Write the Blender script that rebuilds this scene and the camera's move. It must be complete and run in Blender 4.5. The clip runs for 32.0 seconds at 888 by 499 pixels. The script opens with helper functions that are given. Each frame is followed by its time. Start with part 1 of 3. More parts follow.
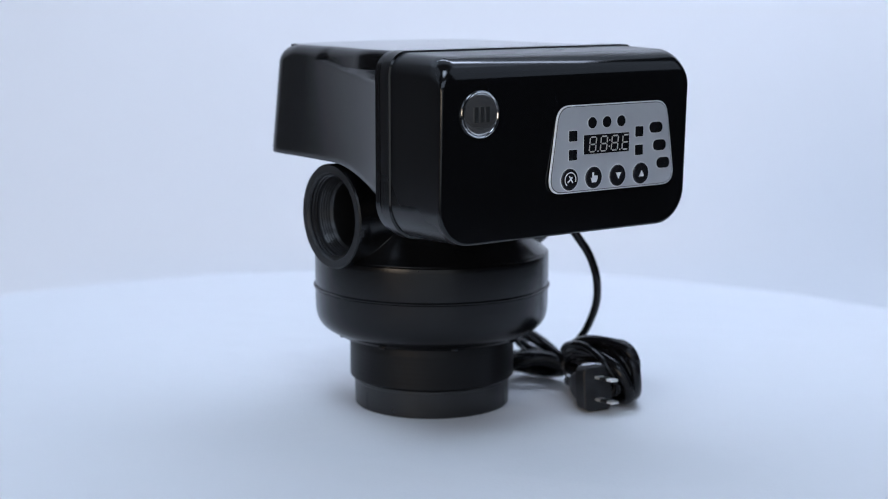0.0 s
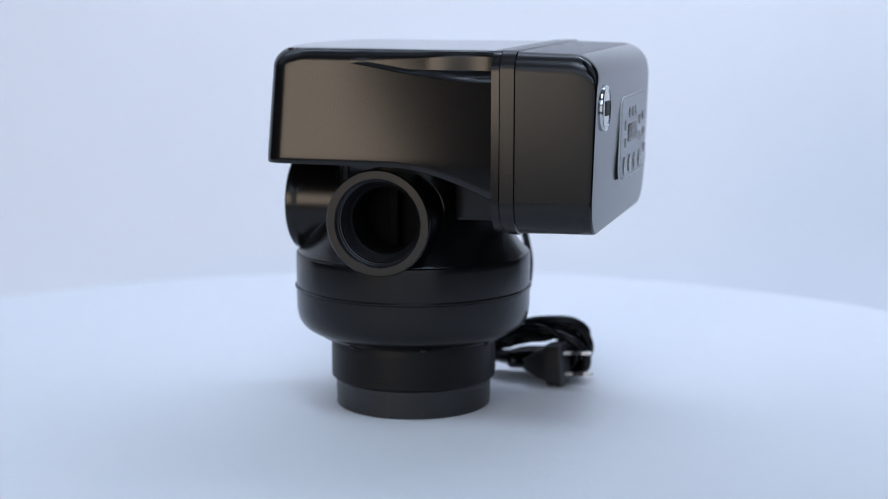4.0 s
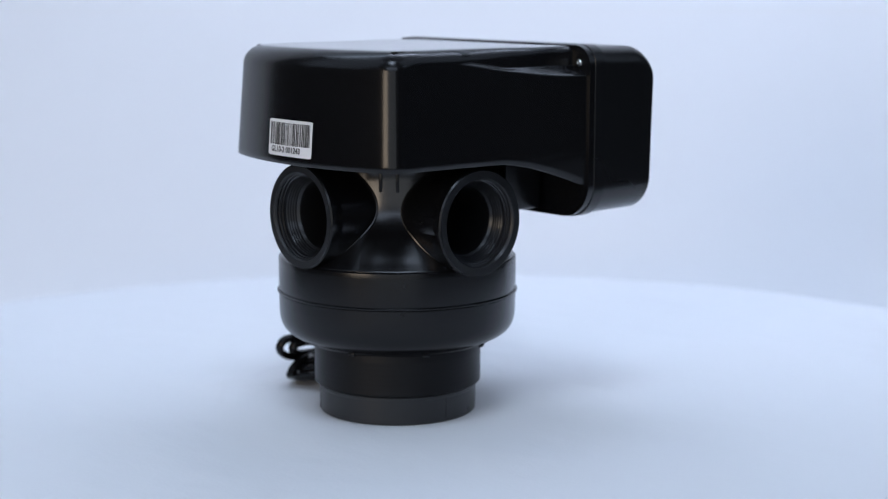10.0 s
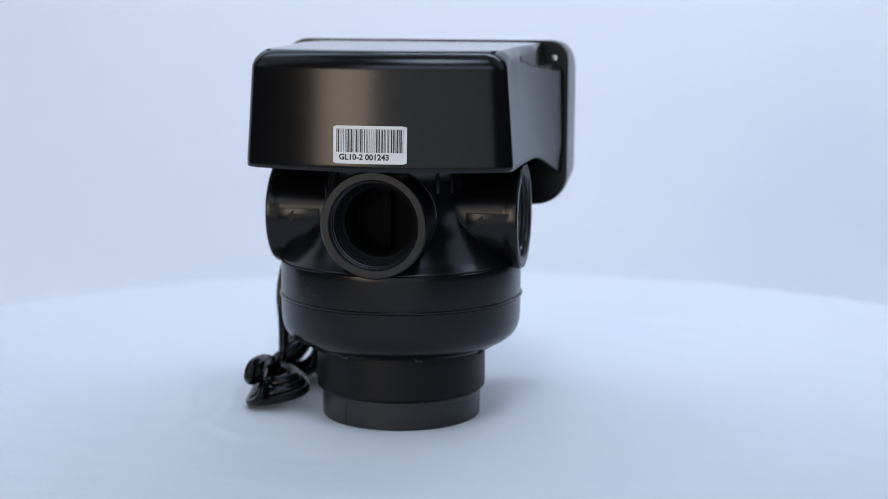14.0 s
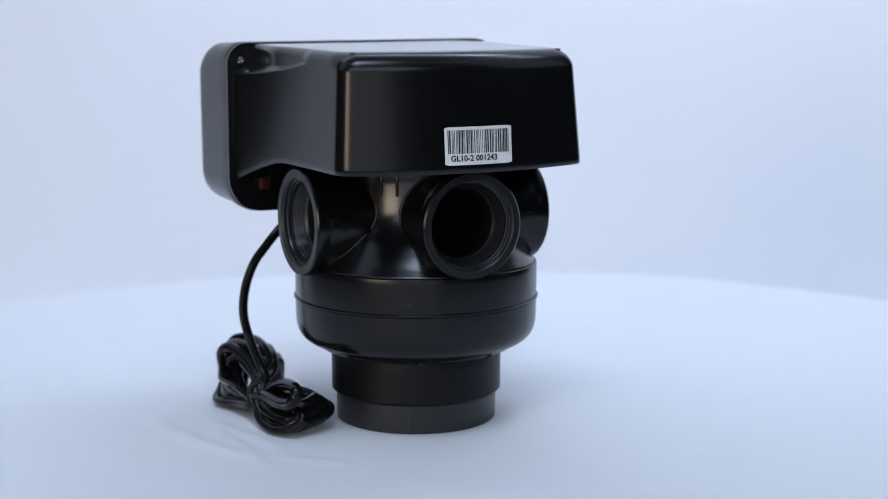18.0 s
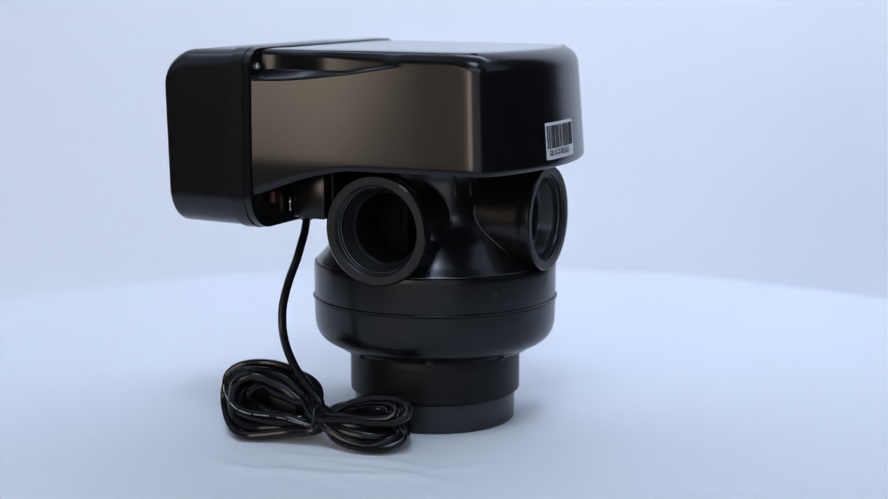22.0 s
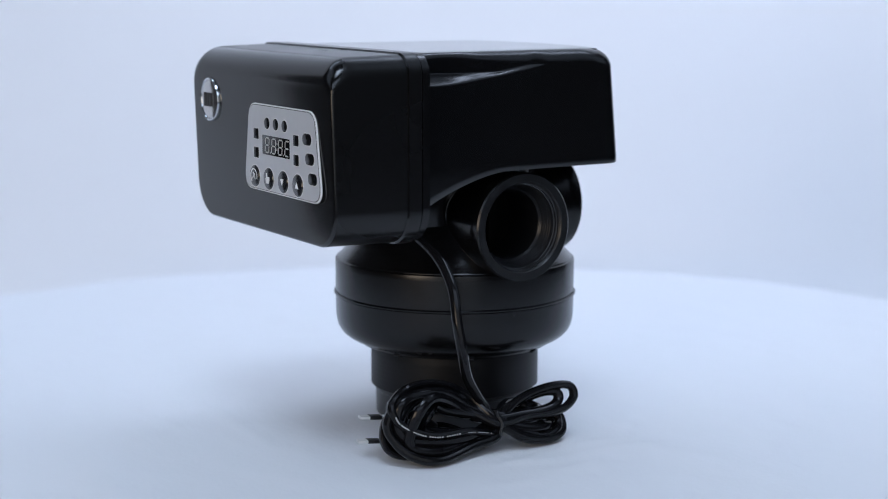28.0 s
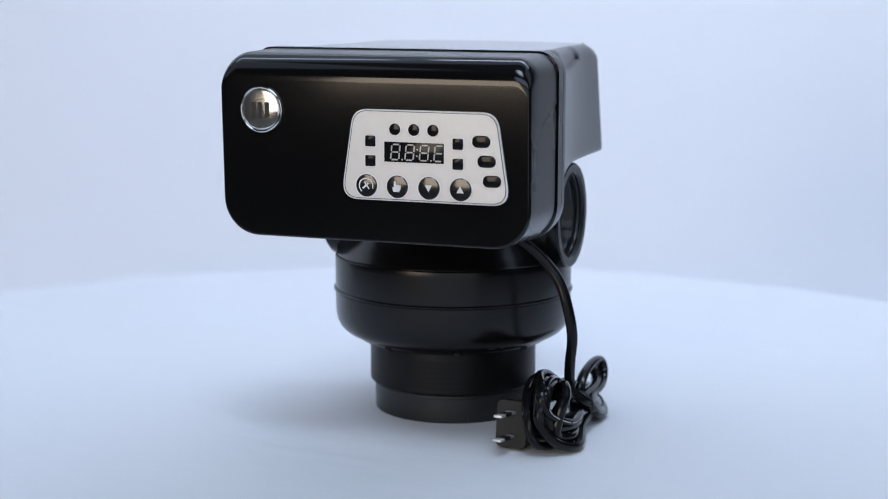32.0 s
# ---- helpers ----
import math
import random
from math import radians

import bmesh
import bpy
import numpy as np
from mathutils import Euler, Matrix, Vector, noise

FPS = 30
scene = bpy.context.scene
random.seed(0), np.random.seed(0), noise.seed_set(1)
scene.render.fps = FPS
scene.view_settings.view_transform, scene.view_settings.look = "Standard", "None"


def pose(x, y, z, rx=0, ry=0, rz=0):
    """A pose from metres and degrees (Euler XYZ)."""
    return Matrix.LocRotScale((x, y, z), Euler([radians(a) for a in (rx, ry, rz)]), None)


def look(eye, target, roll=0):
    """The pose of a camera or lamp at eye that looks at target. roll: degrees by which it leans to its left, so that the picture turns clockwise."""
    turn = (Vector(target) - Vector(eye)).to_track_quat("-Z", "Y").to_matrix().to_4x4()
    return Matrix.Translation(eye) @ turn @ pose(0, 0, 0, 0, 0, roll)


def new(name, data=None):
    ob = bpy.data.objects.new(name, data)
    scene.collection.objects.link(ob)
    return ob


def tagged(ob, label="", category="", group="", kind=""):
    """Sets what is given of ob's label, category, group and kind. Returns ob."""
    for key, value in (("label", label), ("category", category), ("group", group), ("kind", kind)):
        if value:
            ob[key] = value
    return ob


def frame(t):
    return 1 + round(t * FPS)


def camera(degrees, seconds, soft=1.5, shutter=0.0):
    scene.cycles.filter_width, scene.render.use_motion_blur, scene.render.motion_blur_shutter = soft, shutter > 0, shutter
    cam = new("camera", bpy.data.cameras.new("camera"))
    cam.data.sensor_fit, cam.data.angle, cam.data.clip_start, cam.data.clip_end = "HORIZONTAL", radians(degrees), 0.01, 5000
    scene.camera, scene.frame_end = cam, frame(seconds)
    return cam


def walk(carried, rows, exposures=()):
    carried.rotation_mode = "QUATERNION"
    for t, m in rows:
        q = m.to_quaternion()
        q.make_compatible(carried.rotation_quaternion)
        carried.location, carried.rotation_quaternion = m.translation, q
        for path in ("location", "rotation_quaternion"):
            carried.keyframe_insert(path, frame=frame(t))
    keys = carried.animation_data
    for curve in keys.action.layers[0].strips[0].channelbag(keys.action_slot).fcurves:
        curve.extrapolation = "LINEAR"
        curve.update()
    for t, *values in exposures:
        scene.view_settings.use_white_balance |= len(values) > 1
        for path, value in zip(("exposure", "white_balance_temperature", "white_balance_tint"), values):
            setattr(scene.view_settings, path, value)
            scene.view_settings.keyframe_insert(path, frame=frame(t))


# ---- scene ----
# A water-softener control valve turns on a cloth-covered turntable in a small photo studio.
# World origin: the turntable's axis at the level of its cloth.

cam = camera(29.56, 32.0, soft=1.0)
EYE = (0.0, -1.0, 0.2606)
cam.data.dof.use_dof, cam.data.dof.focus_distance, cam.data.dof.aperture_fstop = True, 0.91, 6.3
AIM = (0.01046, -0.01313, 0.09945)
walk(cam, [(0.0, look(EYE, AIM, 0.09)), (32.0, look(EYE, AIM, 0.09))],
     exposures=[(0.0, 0.0), (32.0, 0.0)])

# turn of the table in degrees, every two seconds
TURN = [36.12, 54.82, 73.59, 92.38, 111.23, 130.23, 149.32, 168.37, 187.38,
        206.32, 225.18, 244.06, 262.92, 281.85, 300.81, 319.90, 339.04]
OFF = (0.01287, 0.01205)      # where the valve's axis stands on the table

# ---- world and lights ----
world = bpy.data.worlds.new("studio_dark")
world.use_nodes = True
world.node_tree.nodes["Background"].inputs[0].default_value = (0.5, 0.6, 0.8, 1)
world.node_tree.nodes["Background"].inputs[1].default_value = 0.02
scene.world = world


def area(name, eye, target, w, h, power, colour, spread=180):
    d = bpy.data.lights.new(name, "AREA")
    d.shape, d.size, d.size_y, d.energy, d.color = "RECTANGLE", w, h, power, colour
    d.spread = radians(spread)
    ob = new(name, d)
    ob.matrix_world = look(eye, target)
    return ob


# strips that flood the paper, unseen soft boxes round and over the table, a warm window behind the camera placed from
# its reflections, and added fills
for x, y, a in ((-0.36, 0.20, 0.62), (0.10, 0.26, 1.36), (0.38, 0.20, 1.02)):
    area("backdrop_light", (x, y, 0.80), (x * 1.25, y + 0.62, 0.12), 0.40, 0.2, 1.8 * a, (0.612 + 0.04 * a * (x > 0), 0.765, 1.0))
area("rear_overhead_light", (0.0, 0.90, 2.05), (0.0, 0.0, 0.0), 3.2, 1.3, 8.5, (0.63, 0.77, 1.0))
for x in (-1.60, 1.60):
    area("side_overhead_light", (x, -0.20, 1.90), (0.0, -0.1, 0.0), 1.4, 3.0, 7.6, (0.63, 0.77, 1.0))
area("front_softbox", (0.0, -2.3, 1.55), (0.0, 0.0, 0.05), 2.8, 0.9, 15.9, (0.65, 0.78, 1.0))
# added narrow fill that lifts the middle and front of the cloth
area("foreground_fill_light", (0.0, -1.00, 1.95), (0.0, -0.20, 0.0), 2.0, 0.9, 2.2, (0.64, 0.78, 1.0), 33)
area("warm_window", (-1.19, -1.73, 0.40), (0.0, 0.0, 0.40), 0.70, 0.78, 9.7, (1.0, 0.83, 0.66))
# added broad fill, mirrored in the upright black faces turned to the camera
area("broad_fill_light", (-0.12, -2.95, 0.28), (0.0, 0.0, 0.22), 2.6, 1.5, 9.4, (0.87, 0.93, 1.0))


# ---- materials ----
def material(name, base, rough, metal=0.0, spec=0.5, grain=0.0, grain_scale=900.0, wear=0.0, wear_scale=30.0,
             coat=0.0, vary=0.0):
    m = bpy.data.materials.new(name)
    m.use_nodes = True
    nt = m.node_tree
    b = nt.nodes["Principled BSDF"]
    b.inputs["Base Color"].default_value = (*base, 1)
    b.inputs["Roughness"].default_value = rough
    b.inputs["Metallic"].default_value = metal
    b.inputs["Specular IOR Level"].default_value = spec
    b.inputs["Coat Weight"].default_value = coat
    b.inputs["Coat Roughness"].default_value = 0.08
    co = nt.nodes.new("ShaderNodeTexCoord")
    if wear or vary:
        n = nt.nodes.new("ShaderNodeTexNoise")
        n.inputs["Scale"].default_value, n.inputs["Detail"].default_value = wear_scale, 3
        nt.links.new(co.outputs["Object"], n.inputs["Vector"])
        if wear:
            r = nt.nodes.new("ShaderNodeMapRange")
            r.inputs["From Min"].default_value, r.inputs["From Max"].default_value = 0.3, 0.7
            r.inputs["To Min"].default_value, r.inputs["To Max"].default_value = rough - wear, rough + wear
            nt.links.new(n.outputs["Fac"], r.inputs["Value"])
            nt.links.new(r.outputs["Result"], b.inputs["Roughness"])
        if vary:
            mix = nt.nodes.new("ShaderNodeMix")
            mix.data_type = "RGBA"
            mix.inputs["A"].default_value = (*[c * (1 - vary) for c in base], 1)
            mix.inputs["B"].default_value = (*[min(1, c * (1 + vary)) for c in base], 1)
            nt.links.new(n.outputs["Fac"], mix.inputs["Factor"])
            nt.links.new(mix.outputs["Result"], b.inputs["Base Color"])
    if grain:
        g = nt.nodes.new("ShaderNodeTexNoise")
        g.inputs["Scale"].default_value, g.inputs["Detail"].default_value = grain_scale, 3
        nt.links.new(co.outputs["Object"], g.inputs["Vector"])
        bump = nt.nodes.new("ShaderNodeBump")
        bump.inputs["Strength"].default_value, bump.inputs["Distance"].default_value = grain, 0.0004
        nt.links.new(g.outputs["Fac"], bump.inputs["Height"])
        nt.links.new(bump.outputs["Normal"], b.inputs["Normal"])
    return m


POLISHED = material("polished_black_abs", (0.004, 0.004, 0.0045), 0.11, spec=0.48, wear=0.01, wear_scale=14, vary=0.2)
HOUSING = material("satin_black_abs", (0.005, 0.005, 0.0056), 0.23, spec=0.40, wear=0.015, wear_scale=8, vary=0.2)
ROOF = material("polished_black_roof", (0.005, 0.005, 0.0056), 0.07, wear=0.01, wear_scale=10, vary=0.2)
COVER_SIDE = material("fine_textured_black_abs", (0.006, 0.006, 0.0066), 0.28, spec=0.40, wear=0.02, wear_scale=10, vary=0.2)
NYLON = material("black_glass_filled_nylon", (0.0035, 0.0035, 0.004), 0.25, spec=0.34, grain=0.015, grain_scale=1200, wear=0.025, wear_scale=40, vary=0.2)
PORT_FACE = material("machined_grey_black_nylon", (0.0075, 0.008, 0.009), 0.38, spec=0.40, grain=0.04, grain_scale=1200, wear=0.05, wear_scale=60, vary=0.2)
CROWN = material("smooth_black_nylon", (0.004, 0.004, 0.0046), 0.22, spec=0.65, wear=0.02, wear_scale=40, vary=0.2)
BORE = material("dull_black_bore", (0.012, 0.0126, 0.0142), 0.28, spec=0.55, grain=0.03, grain_scale=1200)
NECK = material("dull_black_thread", (0.004, 0.004, 0.0046), 0.45, spec=0.22, grain=0.03, grain_scale=1200, vary=0.2, wear_scale=30)
SKIRT = material("matte_grey_black_nylon", (0.014, 0.0147, 0.016), 0.35, grain=0.05, grain_scale=1200, wear=0.08, wear_scale=30, vary=0.25)
# shade deep in the bores, put into the colour: blacker and duller than the nylon
BORE_SHADE = material("painted_bore_shade", (0.0025, 0.0025, 0.0025), 0.6, spec=0.05)
SEAM = material("dark_gasket_rubber", (0.006, 0.006, 0.006), 0.7)
CABLE = material("black_pvc_cable", (0.006, 0.006, 0.007), 0.16, spec=0.22, grain=0.02, grain_scale=900, wear=0.05, wear_scale=90)
PLUG = material("black_moulded_pvc", (0.007, 0.007, 0.008), 0.45, grain=0.1, grain_scale=900)
BLADE = material("satin_tinned_brass", (0.82, 0.82, 0.81), 0.48, metal=0.7)
STEEL = material("bright_nickel", (0.80, 0.80, 0.79), 0.16, metal=1.0, grain=0.05, wear=0.05, wear_scale=300)
CHROME = material("chrome", (0.66, 0.67, 0.68), 0.10, metal=1.0)
DOME = material("satin_silver_foil", (0.62, 0.61, 0.60), 0.13, metal=0.92, coat=0.3, wear=0.05, wear_scale=150)
SILVER = material("silver_grey_membrane_film", (0.66, 0.67, 0.69), 0.44, metal=0.5, spec=0.5, grain=0.06, grain_scale=2500, vary=0.04, wear_scale=200)
FILM_EDGE = material("pale_film_edge", (0.78, 0.79, 0.80), 0.3)
FILM_LINE = material("dark_grey_print", (0.10, 0.10, 0.11), 0.4)
WINDOW = material("smoked_black_lens", (0.008, 0.008, 0.009), 0.12, spec=0.2)
BUTTON = material("black_rubber_key", (0.012, 0.012, 0.014), 0.16, coat=0.5)
PRINT = material("white_print", (0.78, 0.78, 0.78), 0.4)
SEGMENT = material("pale_unlit_segment", (0.50, 0.49, 0.46), 0.35)
PAPER = material("white_label_paper", (0.80, 0.80, 0.80), 0.45, vary=0.03, wear_scale=200)
INK = material("black_ink", (0.015, 0.015, 0.015), 0.5)
CORD_PRINT = material("pale_cable_print", (0.36, 0.36, 0.36), 0.5)
RED = material("dark_red_plastic", (0.035, 0.003, 0.003), 0.5)
BACK_PAPER = material("white_backdrop_paper", (0.80, 0.81, 0.83), 0.85, spec=0.2, vary=0.03, wear_scale=2.5)
ROOM = material("dull_grey_studio_paint", (0.16, 0.165, 0.175), 0.9, spec=0.1, vary=0.12, wear_scale=2)
DARK_WALL = material("dark_curtain_cloth", (0.05, 0.052, 0.056), 0.95, spec=0.05, vary=0.2, wear_scale=5)
METAL_BLACK = material("black_powder_coat", (0.02, 0.02, 0.02), 0.5)


def cloth_material():
    m = material("white_cotton_cloth", (0.78, 0.79, 0.81), 0.88, spec=0.15)
    nt = m.node_tree
    b = nt.nodes["Principled BSDF"]
    co = nt.nodes.new("ShaderNodeTexCoord")
    mp = nt.nodes.new("ShaderNodeMapping")
    mp.inputs["Scale"].default_value = (1.0, 2.2, 1.0)
    fold = nt.nodes.new("ShaderNodeTexNoise")
    fold.inputs["Scale"].default_value, fold.inputs["Detail"].default_value = 9.0, 5
    weave = nt.nodes.new("ShaderNodeTexNoise")
    weave.inputs["Scale"].default_value, weave.inputs["Detail"].default_value = 420.0, 2
    nt.links.new(co.outputs["Object"], mp.inputs["Vector"])
    nt.links.new(mp.outputs["Vector"], fold.inputs["Vector"])
    nt.links.new(co.outputs["Object"], weave.inputs["Vector"])
    b1 = nt.nodes.new("ShaderNodeBump")
    b1.inputs["Strength"].default_value, b1.inputs["Distance"].default_value = 0.35, 0.004
    b2 = nt.nodes.new("ShaderNodeBump")
    b2.inputs["Strength"].default_value, b2.inputs["Distance"].default_value = 0.25, 0.0006
    nt.links.new(fold.outputs["Fac"], b1.inputs["Height"])
    nt.links.new(weave.outputs["Fac"], b2.inputs["Height"])
    nt.links.new(b1.outputs["Normal"], b2.inputs["Normal"])
    nt.links.new(b2.outputs["Normal"], b.inputs["Normal"])
    return m


CLOTH = cloth_material()


# ---- mesh helpers ----
def finish(bm, sharp=34.0, smooth=True):
    bmesh.ops.recalc_face_normals(bm, faces=bm.faces)
    for f in bm.faces:
        f.smooth = smooth
    for e in bm.edges:
        if len(e.link_faces) == 2 and e.calc_face_angle(0) > radians(sharp):
            e.smooth = False


def part(name, bm, mat, parent, label="", sharp=30.0):
    finish(bm, sharp)
    me = bpy.data.meshes.new(name)
    bm.to_mesh(me)
    bm.free()
    me.materials.append(mat)
    ob = new(name, me)
    ob.parent = parent
    if label:
        tagged(ob, label)
    return ob


def bridge(bm, rows, closed=True):
    """Quads between successive rows of vertices."""
    for a, b in zip(rows, rows[1:]):
        n = len(a)
        for i in range(n if closed else n - 1):
            j = (i + 1) % n
            bm.faces.new((a[i], a[j], b[j], b[i]))


def lathe(profile, n=96, m=None, cap_a=False, cap_b=False):
    """A ring of revolution round z from (radius, z) pairs; m turns and moves it."""
    bm = bmesh.new()
    rows = []
    for r, z in profile:
        rows.append([bm.verts.new((r * math.cos(2 * math.pi * i / n), r * math.sin(2 * math.pi * i / n), z)) for i in range(n)])
    bridge(bm, rows)
    if cap_a:
        bm.faces.new(rows[0])
    if cap_b:
        bm.faces.new(rows[-1])
    if m is not None:
        bm.transform(m)
    return bm


def outline_solid(pts, depth, bevel=0.0, m=None):
    """A plate from a 2D outline (x, z), standing in the xz plane; its face is at y = -depth, bevelled."""
    bm = bmesh.new()
    cx = sum(p[0] for p in pts) / len(pts)
    cz = sum(p[1] for p in pts) / len(pts)

    def row(y, inset):
        out = []
        for x, z in pts:
            d = math.hypot(x - cx, z - cz) or 1.0
            k = max(0.0, 1 - inset / d)
            out.append(bm.verts.new((cx + (x - cx) * k, y, cz + (z - cz) * k)))
        return out
    rows = [row(0.0, 0.0), row(-depth + bevel, 0.0)]
    if bevel:
        rows += [row(-depth + bevel * 0.3, bevel * 0.3), row(-depth, bevel)]
    bridge(bm, rows)
    bm.faces.new(rows[0])
    bm.faces.new(rows[-1])
    if m is not None:
        bm.transform(m)
    return bm


def round_poly(corners, n=7):
    """Rounded polygon: corners as (x, z, radius), in order."""
    out = []
    k = len(corners)
    for i in range(k):
        p0, p1, p2 = Vector(corners[i - 1][:2]), Vector(corners[i][:2]), Vector(corners[(i + 1) % k][:2])
        r = corners[i][2]
        a, b = (p0 - p1).normalized(), (p2 - p1).normalized()
        half = math.acos(max(-1, min(1, a.dot(b)))) / 2
        t = min(r / math.tan(half), 0.49 * (p0 - p1).length, 0.49 * (p2 - p1).length)
        s, e = p1 + a * t, p1 + b * t
        for j in range(n + 1):
            u = j / n
            q = (1 - u) ** 2 * s + 2 * u * (1 - u) * p1 + u * u * e
            out.append(tuple(q))
    return out


def round_rect(x0, z0, x1, z1, rb, rt, n=9):
    """Outline of a rectangle with circular corners: rb below, rt above."""
    out = []
    for cx, cz, r, a0 in ((x1 - rb, z0 + rb, rb, -90), (x1 - rt, z1 - rt, rt, 0), (x0 + rt, z1 - rt, rt, 90), (x0 + rb, z0 + rb, rb, 180)):
        for j in range(n + 1):
            a = radians(a0 + 90 * j / n)
            out.append((cx + r * math.cos(a), cz + r * math.sin(a)))
    return out


def disc_pts(x, z, r, n=28, sz=1.0):
    return [(x + r * math.cos(2 * math.pi * i / n), z + sz * r * math.sin(2 * math.pi * i / n)) for i in range(n)]


def box_bm(x0, y0, z0, x1, y1, z1, bevel=0.0, seg=2):
    bm = bmesh.new()
    bmesh.ops.create_cube(bm, size=1.0, matrix=Matrix.Translation(((x0 + x1) / 2, (y0 + y1) / 2, (z0 + z1) / 2)) @ Matrix.Diagonal((x1 - x0, y1 - y0, z1 - z0, 1)))
    if bevel:
        bmesh.ops.bevel(bm, geom=bm.edges[:], offset=bevel, segments=seg, affect="EDGES", profile=0.5)
    return bm


def spline(pts, per=10):
    """Catmull-Rom through the points."""
    out = []
    p = [Vector(q) for q in pts]
    p = [p[0] * 2 - p[1]] + p + [p[-1] * 2 - p[-2]]
    for i in range(1, len(p) - 2):
        a, b, c, d = p[i - 1:i + 3]
        for j in range(per):
            t = j / per
            out.append(0.5 * (2 * b + (c - a) * t + (2 * a - 5 * b + 4 * c - d) * t * t + (3 * b - a - 3 * c + d) * t ** 3))
    out.append(p[-2].copy())
    return out


def tube(pts, r, n=10, flat=1.0, bm=None):
    """A cable along the points, of radius r; flat squeezes it across."""
    bm = bm or bmesh.new()
    rows = []
    side = Vector((0.3, 0.2, 0.9))
    for i, p in enumerate(pts):
        d = (pts[min(i + 1, len(pts) - 1)] - pts[max(i - 1, 0)]).normalized()
        side = (side - d * side.dot(d)).normalized()
        up = d.cross(side)
        rows.append([bm.verts.new(p + r * (math.cos(2 * math.pi * k / n) * side + flat * math.sin(2 * math.pi * k / n) * up)) for k in range(n)])
    bridge(bm, rows)
    bm.faces.new(rows[0])
    bm.faces.new(rows[-1])
    return bm


def smooth_step(a, b, x):
    t = min(1.0, max(0.0, (x - a) / (b - a)))
    return t * t * (3 - 2 * t)


def thing(name, label, category, group=""):
    ob = new(name)
    ob.empty_display_size = 0.05
    return tagged(ob, label, category, group)


# ---- the studio ----
def studio():
    bm = bmesh.new()
    # curved paper sweep that rises from the bench behind the turntable
    rows = []
    prof = [(0.92, -0.10), (1.14, -0.10)] + [(1.14 + 0.24 * math.sin(radians(a)), -0.10 + 0.55 * (1 - math.cos(radians(a)))) for a in range(6, 91, 6)] + [(1.38, 0.7), (1.38, 1.0)]
    for r, z in prof:
        rows.append([bm.verts.new((r * math.sin(radians(a)), -0.60 + r * math.cos(radians(a)), z)) for a in range(-41, 32, 2)])
    bridge(bm, rows, closed=False)
    finish(bm, 60)
    me = bpy.data.meshes.new("backdrop")
    bm.to_mesh(me)
    bm.free()
    me.materials.append(BACK_PAPER)
    tagged(new("backdrop", me), "curved white seamless paper backdrop behind the turntable", "backdrop", kind="structure")
    for name, box, mat, label in (
            ("floor", (-3, -3.2, -0.60, 3, 2.6, -0.50), ROOM, "dull grey studio floor"),
            ("ceiling", (-3, -3.2, 2.3, 3, 2.6, 2.4), ROOM, "dull grey studio ceiling"),
            ("bench", (-0.95, -0.60, -0.155, 0.95, 0.68, -0.103), METAL_BLACK, "black studio bench under the turntable"),
            ("wall_south", (-3, -3.3, -0.5, 3, -3.2, 2.3), DARK_WALL, "dark curtained studio wall"),
            ("wall_north", (-3, 2.6, -0.5, 3, 2.7, 2.3), ROOM, "grey studio wall behind the backdrop"),
            ("wall_west", (-3.1, -3.3, -0.5, -3, 2.7, 2.3), DARK_WALL, "dark curtained studio wall"),
            ("wall_east", (3, -3.3, -0.5, 3.1, 2.7, 2.3), DARK_WALL, "dark curtained studio wall")):
        b = box_bm(*box)
        ob = part(name, b, mat, None)
        tagged(ob, label, "wall" if "wall" in name else name, kind="structure")


